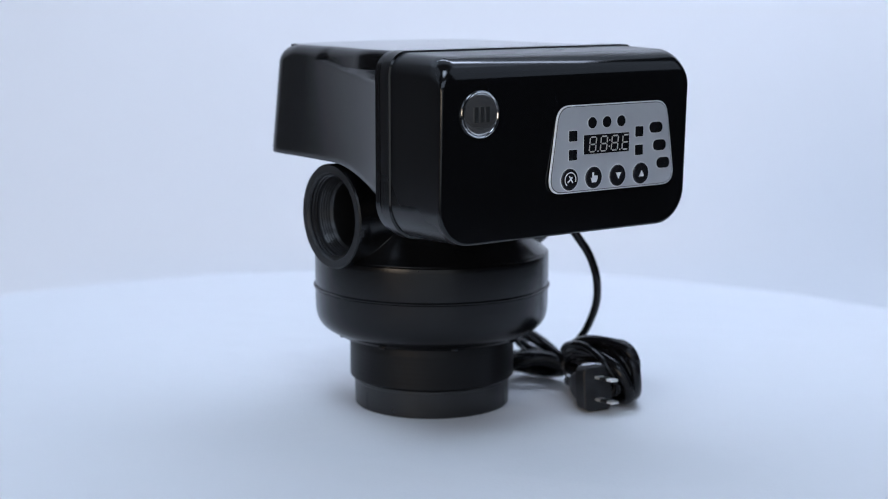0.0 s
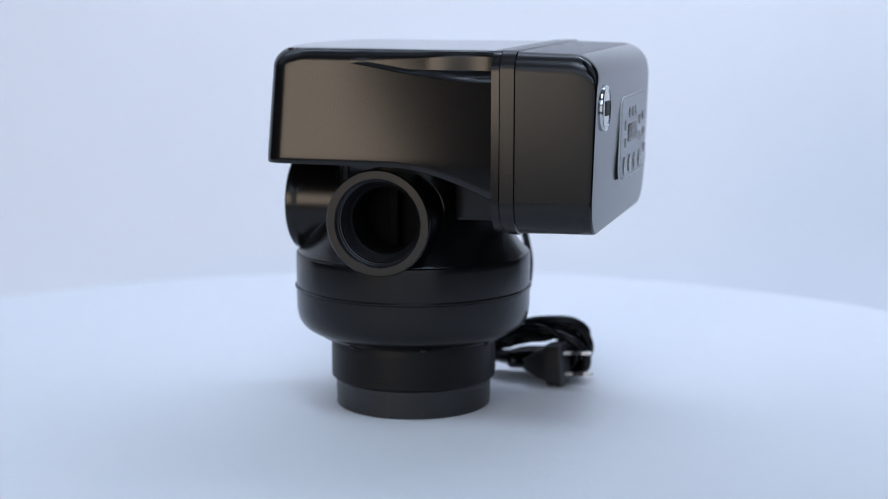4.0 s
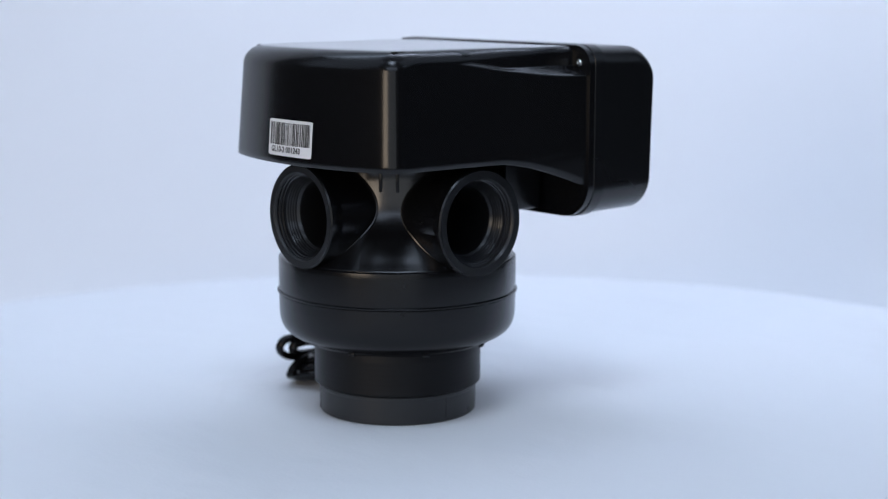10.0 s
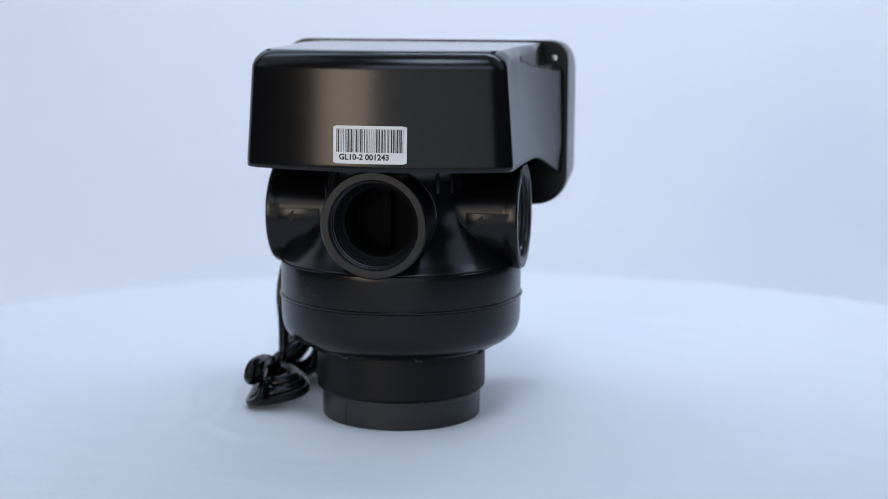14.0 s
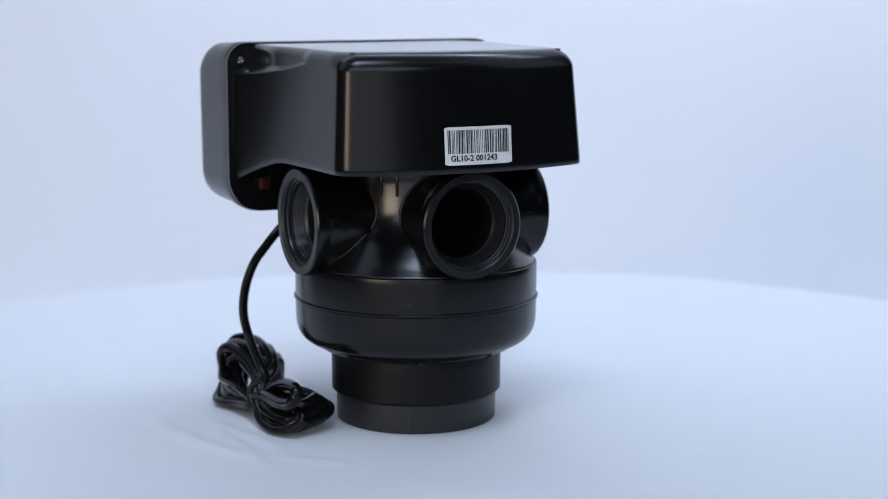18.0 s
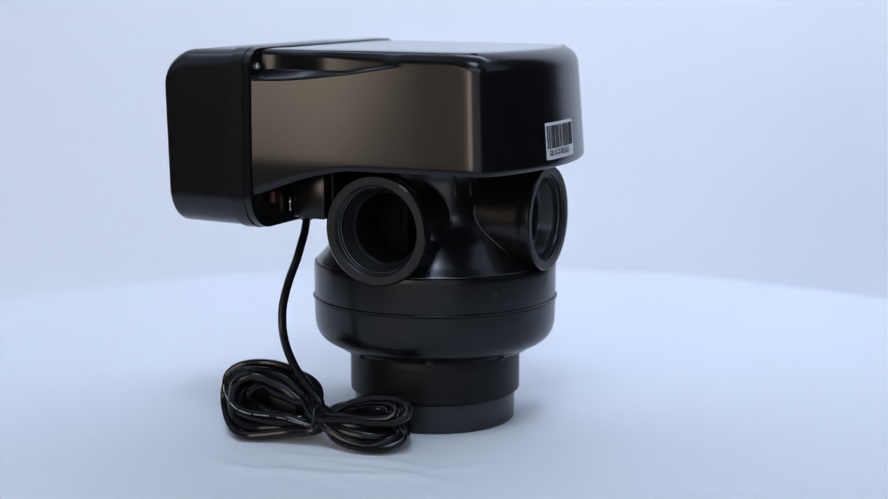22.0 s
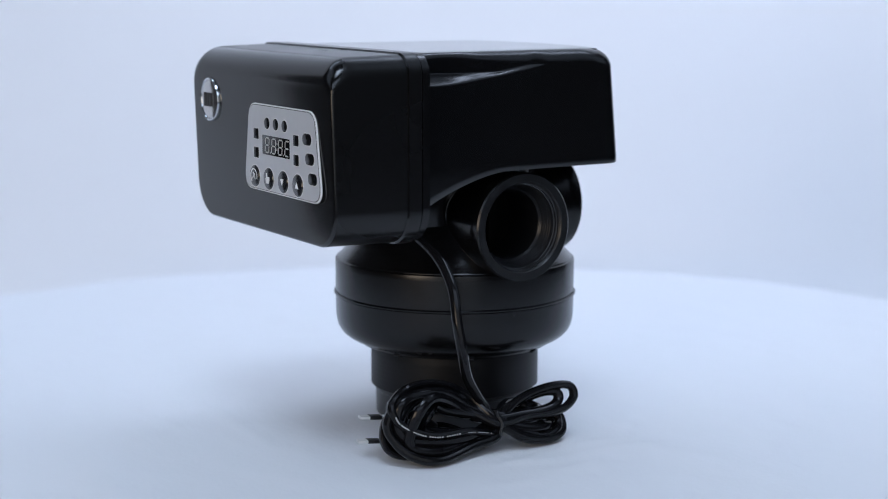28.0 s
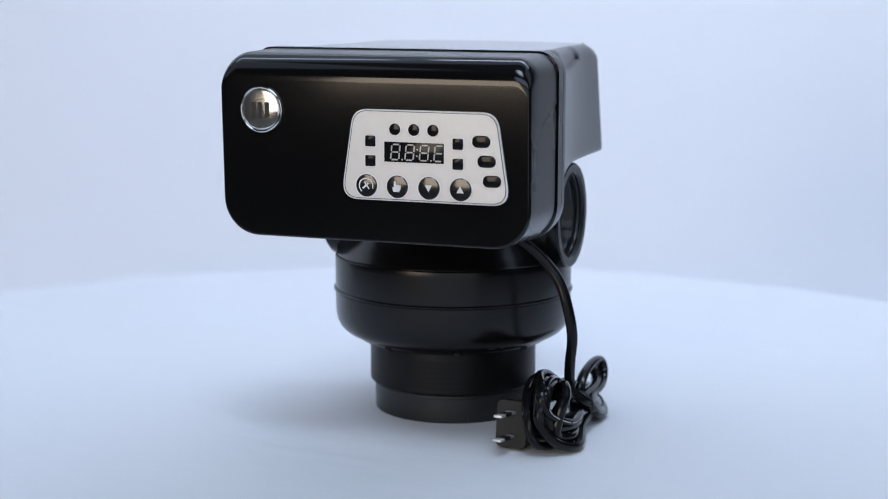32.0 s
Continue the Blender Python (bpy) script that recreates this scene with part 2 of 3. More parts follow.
def build_turntable():
    t = thing("turntable", "round turntable under smooth white cotton cloth", "turntable")
    R, cx, cy = 0.512, -0.0174, 0.0142          # the disc sits a little off the axis
    bm = bmesh.new()
    rows = []
    n = 256
    for i in range(151):
        r = 0.004 + 0.484 * i / 150
        rows.append([bm.verts.new((r * math.cos(2 * math.pi * k / n), r * math.sin(2 * math.pi * k / n), 0.0)) for k in range(n)])
    rim = [(R - 0.022 + 0.022 * math.sin(radians(a)), -0.022 + 0.022 * math.cos(radians(a))) for a in range(8, 91, 12)] + [(R + 0.002, -0.04), (R + 0.003, -0.07)]
    for r, z in rim:
        rows.append([bm.verts.new((r * math.cos(2 * math.pi * k / n), r * math.sin(2 * math.pi * k / n), z)) for k in range(n)])
    bridge(bm, rows)
    bm.faces.new(rows[0])
    # slack in the cloth, none under the things that stand on it, and a few drawn creases beside the cord
    creases = [(0.121, 0.010, 0.055, 4, 0.0012, 0.0040), (0.131, 0.020, 0.050, -6, 0.0010, 0.0035), (0.142, 0.030, 0.060, 8, 0.0012, 0.0050),
               (0.104, 0.075, 0.030, 35, 0.0010, 0.0045), (0.155, -0.010, 0.060, -4, 0.0009, 0.0060), (-0.02, -0.115, 0.06, 80, 0.0007, 0.006)]
    for v in bm.verts:
        x, y = v.co.x, v.co.y
        d = math.hypot(x, y)
        keep = smooth_step(0.060, 0.12, math.hypot(x - OFF[0], y - OFF[1])) * (1 - 0.9 * smooth_step(0.07, 0.0, math.hypot(x - OFF[0] - 0.085, (y - OFF[1] + 0.035) * 0.7)))
        v.co.z -= 0.0026 * keep * abs(noise.noise(Vector((x * 6, y * 11, 0.3)))) + 0.0009 * keep * abs(noise.noise(Vector((x * 22, y * 30, 2.3))))
        for px, py, length, turn, high, wide in creases:
            c, s = math.cos(radians(turn)), math.sin(radians(turn))
            a, b = (x - px) * c + (y - py) * s, -(x - px) * s + (y - py) * c
            a += 0.004 * math.sin(b * 60)
            v.co.z += high * math.exp(-(a / wide) ** 2) * smooth_step(length, length * 0.4, abs(b))
        if d > 0.45:
            k = 1 + 0.006 * noise.noise(Vector((x * 4, y * 4, 5.0)))
            v.co.x, v.co.y = x * k, y * k
        if d > 0.3:
            v.co.x += cx * smooth_step(0.3, 0.49, d)
            v.co.y += cy * smooth_step(0.3, 0.49, d)
    part("cloth", bm, CLOTH, t, "smooth white cotton cloth drawn over the rim", 60)
    part("platter", lathe([(0.0005, -0.060), (0.500, -0.060), (0.500, -0.026), (0.0005, -0.026)], 96, Matrix.Translation((cx, cy, 0))), METAL_BLACK, t)
    part("pedestal", lathe([(0.0005, -0.060), (0.16, -0.060), (0.16, -0.085), (0.20, -0.1028), (0.0005, -0.1028)], 64), METAL_BLACK, t)
    return t


# ---- the valve ----
def back_y(x):
    """The bowed back of the housing at its lower edge."""
    return 0.0797 - x * x / (2 * 0.190)


def crown_profile():
    key = [(0.0700, 0.0945), (0.0699, 0.0953), (0.0685, 0.0968), (0.0660, 0.0995), (0.0630, 0.1032), (0.0597, 0.1075), (0.0565, 0.1120), (0.0532, 0.1165), (0.0505, 0.1210),
           (0.0485, 0.1260), (0.0472, 0.1320), (0.0466, 0.1380), (0.0463, 0.1460), (0.0463, 0.1590), (0.030, 0.1595)]
    return [(p.x, p.y) for p in spline([(r, z, 0) for r, z in key], 4)]


def build_valve():
    v = thing("control_valve", "black plastic water softener control valve standing on white cloth", "control valve")
    # lower skirt and threaded neck
    part("skirt", lathe([(0.040, 0.0002), (0.0464, 0.0), (0.0472, 0.0008), (0.0474, 0.008), (0.0475, 0.0148), (0.0478, 0.0152), (0.0478, 0.0166), (0.044, 0.0168)], 128), SKIRT, v, "matte grey-black skirt with a faint mould seam")
    for a in (59, 178, 301):
        b = box_bm(0.0468, -0.0003, 0.0012, 0.04758, 0.0003, 0.0148)
        b.transform(Matrix.Rotation(radians(a), 4, "Z"))
        part("mould_seam", b, SKIRT, v)
    neck = [(0.044, 0.0165), (0.0484, 0.0167), (0.0496, 0.0178)]
    for k in range(7):
        z = 0.0184 + 0.0030 * k
        neck += [(0.05030, z), (0.05034, z + 0.0008), (0.05034, z + 0.0014), (0.05030, z + 0.0022)]
    neck += [(0.0502, 0.0395), (0.0500, 0.0440), (0.045, 0.0442)]
    part("threaded_neck", lathe(neck, 128), NECK, v, "black threaded neck")
    # bowl, seam bead and shoulder ring
    bowl = [(0.046, 0.0432), (0.0560, 0.0434), (0.0572, 0.0441), (0.0579, 0.0450), (0.0592, 0.0458), (0.0616, 0.0467), (0.0643, 0.0481), (0.0667, 0.0499), (0.0686, 0.0521), (0.0700, 0.0548), (0.0708, 0.0579), (0.0712, 0.0617)]
    bowl += [(0.0713, 0.0680), (0.0714, 0.0728), (0.0711, 0.0731)]
    part("bowl", lathe(bowl, 144), NYLON, v, "black rounded lower bowl")
    part("seam_bead", lathe([(0.066, 0.0730), (0.0714, 0.0731), (0.0723, 0.0735), (0.0724, 0.0742), (0.0716, 0.0747), (0.066, 0.0748)], 144), NYLON, v)
    part("shoulder_ring", lathe([(0.066, 0.0747), (0.0712, 0.0748), (0.0714, 0.0790), (0.0714, 0.0910), (0.0714, 0.0934), (0.07125, 0.0942), (0.0708, 0.0947), (0.0700, 0.0950), (0.066, 0.0950)], 144), NYLON, v, "black shoulder ring")
    crown = crown_profile()
    bm = lathe(crown, 160)
    bores = [(180, 0.1220), (0, 0.1220), (90, 0.1235)]
    dead = []
    for f in bm.faces:
        c = f.calc_center_median()
        for a, zc in bores:
            q = Matrix.Rotation(radians(-a), 4, "Z") @ c
            if q.x > 0 and math.hypot(q.y, q.z - zc) < 0.0255:
                dead.append(f)
    bmesh.ops.delete(bm, geom=dead, context="FACES")
    part("crown", bm, CROWN, v, "black flared crown under the housing")
    for a in (39, 51, 129, 141):
        b = box_bm(0.0440, -0.0010, 0.1375, 0.0472, 0.0010, 0.1560, 0.0005)
        b.transform(Matrix.Rotation(radians(a), 4, "Z"))
        part("rib", b, NYLON, v)
    for i in range(8):
        a = radians(22.5 + 45 * i)
        part("lug", lug_bm(a), NYLON, v)
    # three threaded ports
    for a, reach, r, zc in ((180, 0.0740, 0.0309, 0.1211), (0, 0.0750, 0.0309, 0.1211), (90, 0.0722, 0.0303, 0.1235)):
        port(v, a, reach, r, zc)
    housing(v)
    front_cover(v)
    return v


def lug_bm(a):
    b = box_bm(0.0545, -0.0022, 0.0426, 0.0574, 0.0022, 0.0447, 0.0006)
    b.transform(Matrix.Rotation(a, 4, "Z"))
    return b


def port(v, a, reach, r, zc):
    side = 0.0009 if a == 180 else -0.0009 if a == 0 else 0.0
    m = Matrix.Rotation(radians(a), 4, "Z") @ Matrix.Translation((0, side, zc)) @ Matrix.Rotation(radians(90), 4, "Y")
    # outside, lip, threaded bore
    body = [(r - 0.0018, 0.012), (r - 0.0010, 0.045), (r - 0.0004, reach - 0.0090), (r - 0.0003, reach - 0.0065), (r, reach - 0.0058), (r, reach - 0.0009), (r - 0.0008, reach)]
    lip = [(r - 0.0008, reach), (0.0258, reach), (0.0254, reach - 0.0004), (0.0247, reach - 0.0016)]
    # two wide grooves, a finely threaded cone, then the dark throat
    prof = [(0.0247, reach - 0.0016)]
    for k in range(2):
        z, q = reach - 0.0022 - 0.0020 * k, 0.0246 - 0.0006 * k
        prof += [(q, z), (q + 0.0003, z - 0.0003), (q + 0.0003, z - 0.0008), (q - 0.0003, z - 0.0011)]
    prof += [(0.0237, reach - 0.0060)]
    for k in range(5):
        z, q = reach - 0.0068 - 0.0014 * k, 0.0234 - 0.00058 * k
        prof += [(q, z), (q - 0.00004, z - 0.0003), (q - 0.00014, z - 0.0006), (q - 0.00030, z - 0.0008)]
    prof += [(0.0206, reach - 0.0135), (0.0198, reach - 0.0146)]
    throat = [(0.0198, reach - 0.0146), (0.0192, reach - 0.0160), (0.0188, 0.0325)]
    p = part("port", lathe(body, 96, m), NYLON, v, "black side port with a threaded bore", 40)
    part("lip", lathe(lip, 96, m), PORT_FACE, p, "matte grey-black lip", 25)
    part("threaded_bore", lathe(prof, 96, m), BORE, p, "black threaded bore", 40)
    part("throat", lathe(throat, 64, m), NECK, p, "dark throat behind the thread", 40)
    # added dark disc that stands in for the bore's deep shade, with a rib in the same black
    wall = lathe([(0.0192, 0.0330), (0.001, 0.0330)], 64, m, cap_b=True)
    part("bore_shade_disc", wall, BORE_SHADE, p)
    rib = box_bm(0.0325, -0.0030, zc - 0.0180, reach - 0.0330, 0.0030, zc + 0.0180, 0.0012)
    rib.transform(Matrix.Rotation(radians(a), 4, "Z"))
    part("rib", rib, BORE_SHADE, p)
    if a != 90:
        # flat pad on the port's flank with a raised flow arrow
        s = 1 if a == 0 else -1
        yo = r + s * side
        pad = box_bm(s * 0.0560 - 0.0135, yo - 0.003, zc - 0.0046, s * 0.0560 + 0.0115, yo - 0.0001, zc + 0.0050, 0.0003)
        part("pad", pad, NYLON, p, "flat moulded pad")
        arrow = [(-0.0060, 0.0), (-0.0020, 0.0034), (-0.0020, 0.0014), (0.0050, 0.0014), (0.0050, -0.0014), (-0.0020, -0.0014), (-0.0020, -0.0034)]
        b = outline_solid([(x, y) for x, y in arrow], 0.0012)
        b.transform(Matrix.Translation((s * 0.0560, yo - 0.0006, zc + 0.0004)) @ Matrix.Rotation(radians(180), 4, "Z"))
        part("flow_arrow", b, NYLON, p)
    # fine bead along the saddle where the port meets the crown
    zs, rs = zip(*[(z, q) for q, z in crown_profile()[3:-5]])
    arc = []
    for k in range(361):
        th = radians(-90 + k)
        lat, z = (r - 0.0012) * math.cos(th), zc + (r - 0.0012) * math.sin(th)
        if 0.0962 < z < 0.1535:
            q = float(np.interp(z, zs, rs))
            arc.append((k, Vector((math.sqrt(q * q - lat * lat) + 0.0001, lat + side, z))))
    for lo, hi in ((0, 180), (180, 361)):
        run = [q for k, q in arc if lo <= k < hi]
        bead = tube(run, 0.00080, 8)
        bead.transform(Matrix.Rotation(radians(a), 4, "Z"))
        part("saddle_bead", bead, CROWN, p)


def housing(v):
    # plan of the rear housing's lower edge: side, rounded corner, bowed back
    half = []
    for i in range(46):
        u = i / 45
        half.append((0.0764 + 0.0118 * (1 - u) ** 2.8, -0.0714 + 0.1274 * u))
    x0, y0 = half[-1]
    xe, ye = 0.0672, back_y(0.0672)
    c = Vector((0.0764, back_y(0.0764) + 0.0002))
    for j in range(1, 11):
        u = j / 10
        q = (1 - u) ** 2 * Vector((x0, y0)) + 2 * u * (1 - u) * c + u * u * Vector((xe, ye))
        half.append((q.x, q.y))
    for j in range(1, 25):
        x = xe * (1 - j / 24)
        half.append((x, back_y(x)))
    plan = half + [(-x, y) for x, y in reversed(half[:-1])]
    n = len(plan)
    ztop = 0.2196

    def fil(y):
        return 0.0040 + 0.0040 * smooth_step(-0.06, 0.02, y) + 0.0040 * smooth_step(0.045, 0.062, y)

    def low(y):
        return 0.1540 - 0.0155 * min(1.0, max(0.0, (-0.012 - y) / 0.058)) ** 1.6

    def inset(y, z):
        draft = 0.0755 * (0.15 + 0.85 * smooth_step(-0.07, 0.03, y))
        i = draft * max(0.0, z - 0.154) + 0.07 * max(0.0, 0.1572 - z)
        # a ledge that swells towards the flange: rounded edge, slope, then the upright upper strip
        line = 0.2022 + 0.0110 * smooth_step(-0.062, 0.040, y)
        u = min(1.0, max(0.0, (z - line) / max(0.2084 - line, 0.0016)))
        u = (u * u / 0.7 if u < 0.35 else u - 0.175) / 0.825
        i += (0.0034 * (1 - smooth_step(-0.045, 0.046, y)) + 0.0068 * smooth_step(-0.030, -0.068, y)) * u
        return i
    bm = bmesh.new()
    rows = []

    def row(f):
        r = []
        for x, y in plan:
            i, z = f(y)
            flare = 0.020 * max(0.0, z - 0.154) * smooth_step(0.0, 0.06, x) * smooth_step(-0.05, 0.03, y)
            r.append(bm.verts.new((x * (1 - i / 0.0764) + flare, y - i * (max(0.0, y) / 0.0797) ** 1.4, z)))
        rows.append(r)
    row(lambda y: (inset(y, low(y)) + 0.0030, low(y) + 0.03))
    row(lambda y: (inset(y, low(y)) + 0.0028, low(y)))
    row(lambda y: (inset(y, low(y)) + 0.0004, low(y)))
    row(lambda y: (inset(y, low(y)), low(y) + 0.0005))
    for k in range(1, 15):
        row(lambda y: (lambda z: (inset(y, z), z))(low(y) + 0.0005 + (0.1995 - low(y) - 0.0005) * (k / 14)))
    for k in range(1, 41):
        row(lambda y: (lambda z: (inset(y, z), z))(0.1995 + (ztop - fil(y) - 0.1995) * (k / 40)))
    for a in range(6, 91, 6):
        row(lambda y: (inset(y, ztop - fil(y)) + fil(y) * (1 - math.cos(radians(a))), ztop - fil(y) + fil(y) * math.sin(radians(a))))
    for d in (0.004, 0.012):
        row(lambda y: (inset(y, ztop - fil(y)) + fil(y) + d, ztop + 0.0002))
    bridge(bm, rows, closed=False)
    bm.faces.new(rows[-1])
    h = part("rear_housing", bm, HOUSING, v, "glossy black rear housing with a bowed back and scalloped upper sides", 50)
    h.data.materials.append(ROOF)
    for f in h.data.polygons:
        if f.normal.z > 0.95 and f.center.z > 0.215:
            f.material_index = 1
    # mounting flange
    fl = round_rect(-0.0901, 0.1185, 0.0901, 0.2203, 0.0208, 0.0125)
    b = outline_solid(fl, 0.0043, 0.0, Matrix.Translation((0, -0.0712, 0)))
    part("flange", b, HOUSING, h, "black mounting flange")
    part("gasket", outline_solid(round_rect(-0.0886, 0.1204, 0.0886, 0.2188, 0.0195, 0.0105), 0.003, 0, Matrix.Translation((0, -0.0740, 0))), SEAM, h)
    for s in (-1, 1):
        sm = Matrix.Translation((s * 0.0815, -0.0712, 0.2100)) @ Matrix.Rotation(radians(-90), 4, "X")
        part("screw", lathe([(0.0021, 0.0), (0.0021, 0.0009), (0.0017, 0.0014), (0.0007, 0.0015), (0.0007, 0.0009), (0.0001, 0.0009)], 20, sm), STEEL, h, "small bright steel screw")
        for dy in (-0.0023, 0.0023):
            part("clip", box_bm(s * 0.0636 - 0.0013, 0.0512 + dy - 0.0016, 0.2165, s * 0.0636 + 0.0013, 0.0512 + dy + 0.0016, 0.2193, 0.0003), SEAM, h, "small black roof clip")
    # dark works between the housing and the crown
    part("drive_bracket", box_bm(-0.052, -0.0700, 0.1217, 0.0500, -0.0405, 0.2050, 0.002), NYLON, v, "black drive bracket below the housing")
    part("cable_gland", lathe([(0.0034, 0.1206), (0.0038, 0.1210), (0.0040, 0.1222), (0.0040, 0.1260), (0.001, 0.1260)], 24, Matrix.Translation((0.0487, -0.0592, 0))), PLUG, v, "black cable gland")
    part("drive_block", box_bm(0.040, -0.0600, 0.1225, 0.0580, -0.0420, 0.1500, 0.0015), NYLON, v)
    part("pin", box_bm(0.0510, -0.0690, 0.1255, 0.0520, -0.0680, 0.1335, 0.0003), STEEL, v, "thin bright metal pin")
    part("connector", box_bm(0.0655, -0.0698, 0.1325, 0.0725, -0.0662, 0.1395, 0.0008), RED, v, "dark red wire connector")
    sticker(h)


def sticker(h):
    x0, x1, z0, z1 = -0.0206, 0.0206, 0.1587, 0.1793

    def surf(x, z, lift):
        return Vector((x, back_y(x) - 0.0755 * (z - 0.154) + lift, z))
    bm = bmesh.new()
    nx = 20
    top, bot, topi, boti = [], [], [], []
    for i in range(nx + 1):
        x = x0 + (x1 - x0) * i / nx
        e = 0.0006 if i in (0, nx) else 0.0
        for lst, z, l in ((bot, z0 + e, 0.0005), (top, z1 - e, 0.0005), (boti, z0 + e, 0.0001), (topi, z1 - e, 0.0001)):
            lst.append(bm.verts.new(surf(x, z, l)))
    bridge(bm, [boti, bot, top, topi], closed=False)
    lab = part("barcode_label", bm, PAPER, h, "white paper barcode label stuck on the back")
    rng = random.Random(7)
    x = x1 - 0.0018
    while x > x0 + 0.0022:
        w = rng.choice((0.00028, 0.00028, 0.0005, 0.0008))
        b = bmesh.new()
        rr = []
        for l in (0.0004, 0.00065):
            rr.append([b.verts.new(surf(px, pz, l)) for px, pz in ((x, z0 + 0.0062), (x - w, z0 + 0.0062), (x - w, z1 - 0.0017), (x, z1 - 0.0017))])
        bridge(b, rr)
        b.faces.new(rr[-1])
        part("bar", b, INK, lab)
        x -= w + rng.choice((0.00035, 0.0005, 0.0008))
    tx = text_mesh("GL10-2 001243", 0.0044)
    for vert in tx.verts:
        px, pz = x1 - 0.0033 - vert.co.x, z0 + 0.0022 + vert.co.y
        vert.co = surf(px, pz, 0.00065)
    part("print", tx, INK, lab, "black printed text GL10-2 001243")


def text_mesh(s, size, extrude=0.0):
    cu = bpy.data.curves.new("writing", "FONT")
    cu.body, cu.size, cu.extrude, cu.space_character = s, size, extrude, 1.02
    cu.resolution_u, cu.offset = 3, 0.00015
    ob = bpy.data.objects.new("writing", cu)
    scene.collection.objects.link(ob)
    dg = bpy.context.evaluated_depsgraph_get()
    me = bpy.data.meshes.new_from_object(ob.evaluated_get(dg))
    bm = bmesh.new()
    bm.from_mesh(me)
    bpy.data.objects.remove(ob)
    bpy.data.curves.remove(cu)
    bpy.data.meshes.remove(me)
    return bm


def front_cover(v):
    yf, yb, R = -0.1281, -0.0757, 0.0148
    bm = bmesh.new()
    rows = []

    def row(y, grow=0.0, z_drop=0.0, inset=0.0):
        grow -= 0.0010 * max(0.0, (yb - 0.0086 - y) / 0.042)
        zb = 0.1190 - 0.0006 * (y - yb) / (yf - yb)
        pts = round_rect(-0.0892 - grow + inset, zb - grow + inset, 0.0892 + grow - inset, 0.2196 + grow - z_drop, 0.0200, 0.0118 - 0.0035 * z_drop / R, 10)
        lean = 0.030 * max(0.0, (yf + R - y) / R)
        rows.append([bm.verts.new((x, y + lean * (0.185 - z), z)) for x, z in pts])
    row(yb, -0.0025)
    row(yb - 0.0001, 0.0006)
    row(yb - 0.0004, 0.0009)
    row(yb - 0.0080, 0.0009)
    row(yb - 0.0086, 0.0)
    row(yf + R, 0.0)
    for a in range(8, 89, 8):
        y = yf + R - R * math.sin(radians(a))
        row(y, 0.0, R * (1 - math.cos(radians(a))) * 0.95, 0.0010 * max(0.0, (yf + 0.0012 - y) / 0.0012) ** 2)
    row(yf, 0.0, R * 0.95, 0.0012)
    bridge(bm, rows)
    bm.faces.new(rows[0])
    bm.faces.new(rows[-1])
    cover = part("front_cover", bm, COVER_SIDE, v, "glossy black front cover with a rounded top edge", 40)
    cover.data.materials.append(POLISHED)
    for f in cover.data.polygons:
        if f.normal.y < -0.25:
            f.material_index = 1

    # round emblem
    em = Matrix.Translation((-0.0634, yf + 0.0003, 0.1888)) @ Matrix.Rotation(radians(90), 4, "X")
    badge = part("badge", lathe([(0.0127, 0.0), (0.0127, 0.0012), (0.0124, 0.0018), (0.0119, 0.0020), (0.0114, 0.0018), (0.0111, 0.0013)], 64, em), CHROME, cover, "round chrome badge ring")
    part("dome", lathe([(0.0112, 0.0011)] + [(0.0111 * math.cos(radians(a)), 0.0013 + 0.0009 * math.sin(radians(a))) for a in range(8, 88, 8)] + [(0.0003, 0.0022)], 48, em, cap_b=True), DOME, badge, "domed smoked chrome face")
    for pts in ([(-0.0050, 0.0040), (-0.0026, 0.0040), (-0.0026, -0.0040), (-0.0050, -0.0040)],
                [(-0.0010, 0.0040), (0.0010, 0.0040), (0.0010, -0.0040), (-0.0010, -0.0040)],
                [(0.0026, 0.0040), (0.0050, 0.0040), (0.0050, -0.0040), (0.0026, -0.0040)]):
        part("emblem_bar", outline_solid(pts, 0.0006, 0.0, Matrix.Translation((-0.0634, yf - 0.0018, 0.1888))), INK, badge)

    # control panel
    pan = round_poly([(-0.0170, 0.1426, 0.0088), (0.0782, 0.1426, 0.0088), (0.0708, 0.1908, 0.0095), (-0.0098, 0.1908, 0.0095)])
    panel = part("control_panel", outline_solid(pan, 0.0008, 0.0003, Matrix.Translation((0, yf + 0.0001, 0))), FILM_EDGE, cover, "silver-grey membrane control panel with dark keys")
    inner = [(p[0], p[1]) for p in round_poly([(-0.0160, 0.1433, 0.0083), (0.0772, 0.1433, 0.0083), (0.0701, 0.1901, 0.0090), (-0.0091, 0.1901, 0.0090)])]
    part("border_line", outline_solid(inner, 0.0003, 0.0, Matrix.Translation((0, yf - 0.0006, 0))), FILM_LINE, panel)
    face = round_poly([(-0.0155, 0.1437, 0.0080), (0.0767, 0.1437, 0.0080), (0.0697, 0.1897, 0.0087), (-0.0087, 0.1897, 0.0087)])
    part("film", outline_solid(face, 0.0003, 0.0, Matrix.Translation((0, yf - 0.0008, 0))), SILVER, panel, "silver-grey film face")
    ys = yf - 0.0010

    def key(name, pts, mat, depth=0.0005, rim=0.0005, label=""):
        cx = sum(p[0] for p in pts) / len(pts)
        cz = sum(p[1] for p in pts) / len(pts)
        k = []
        for x, z in pts:
            d = math.hypot(x - cx, z - cz)
            k.append((cx + (x - cx) * (d + rim) / d, cz + (z - cz) * (d + rim) / d))
        part("key_rim", outline_solid(k, 0.0002, 0.0, Matrix.Translation((0, ys, 0))), FILM_EDGE, panel)
        return part(name, outline_solid(pts, depth, 0.0001, Matrix.Translation((0, ys, 0))), mat, panel, label)
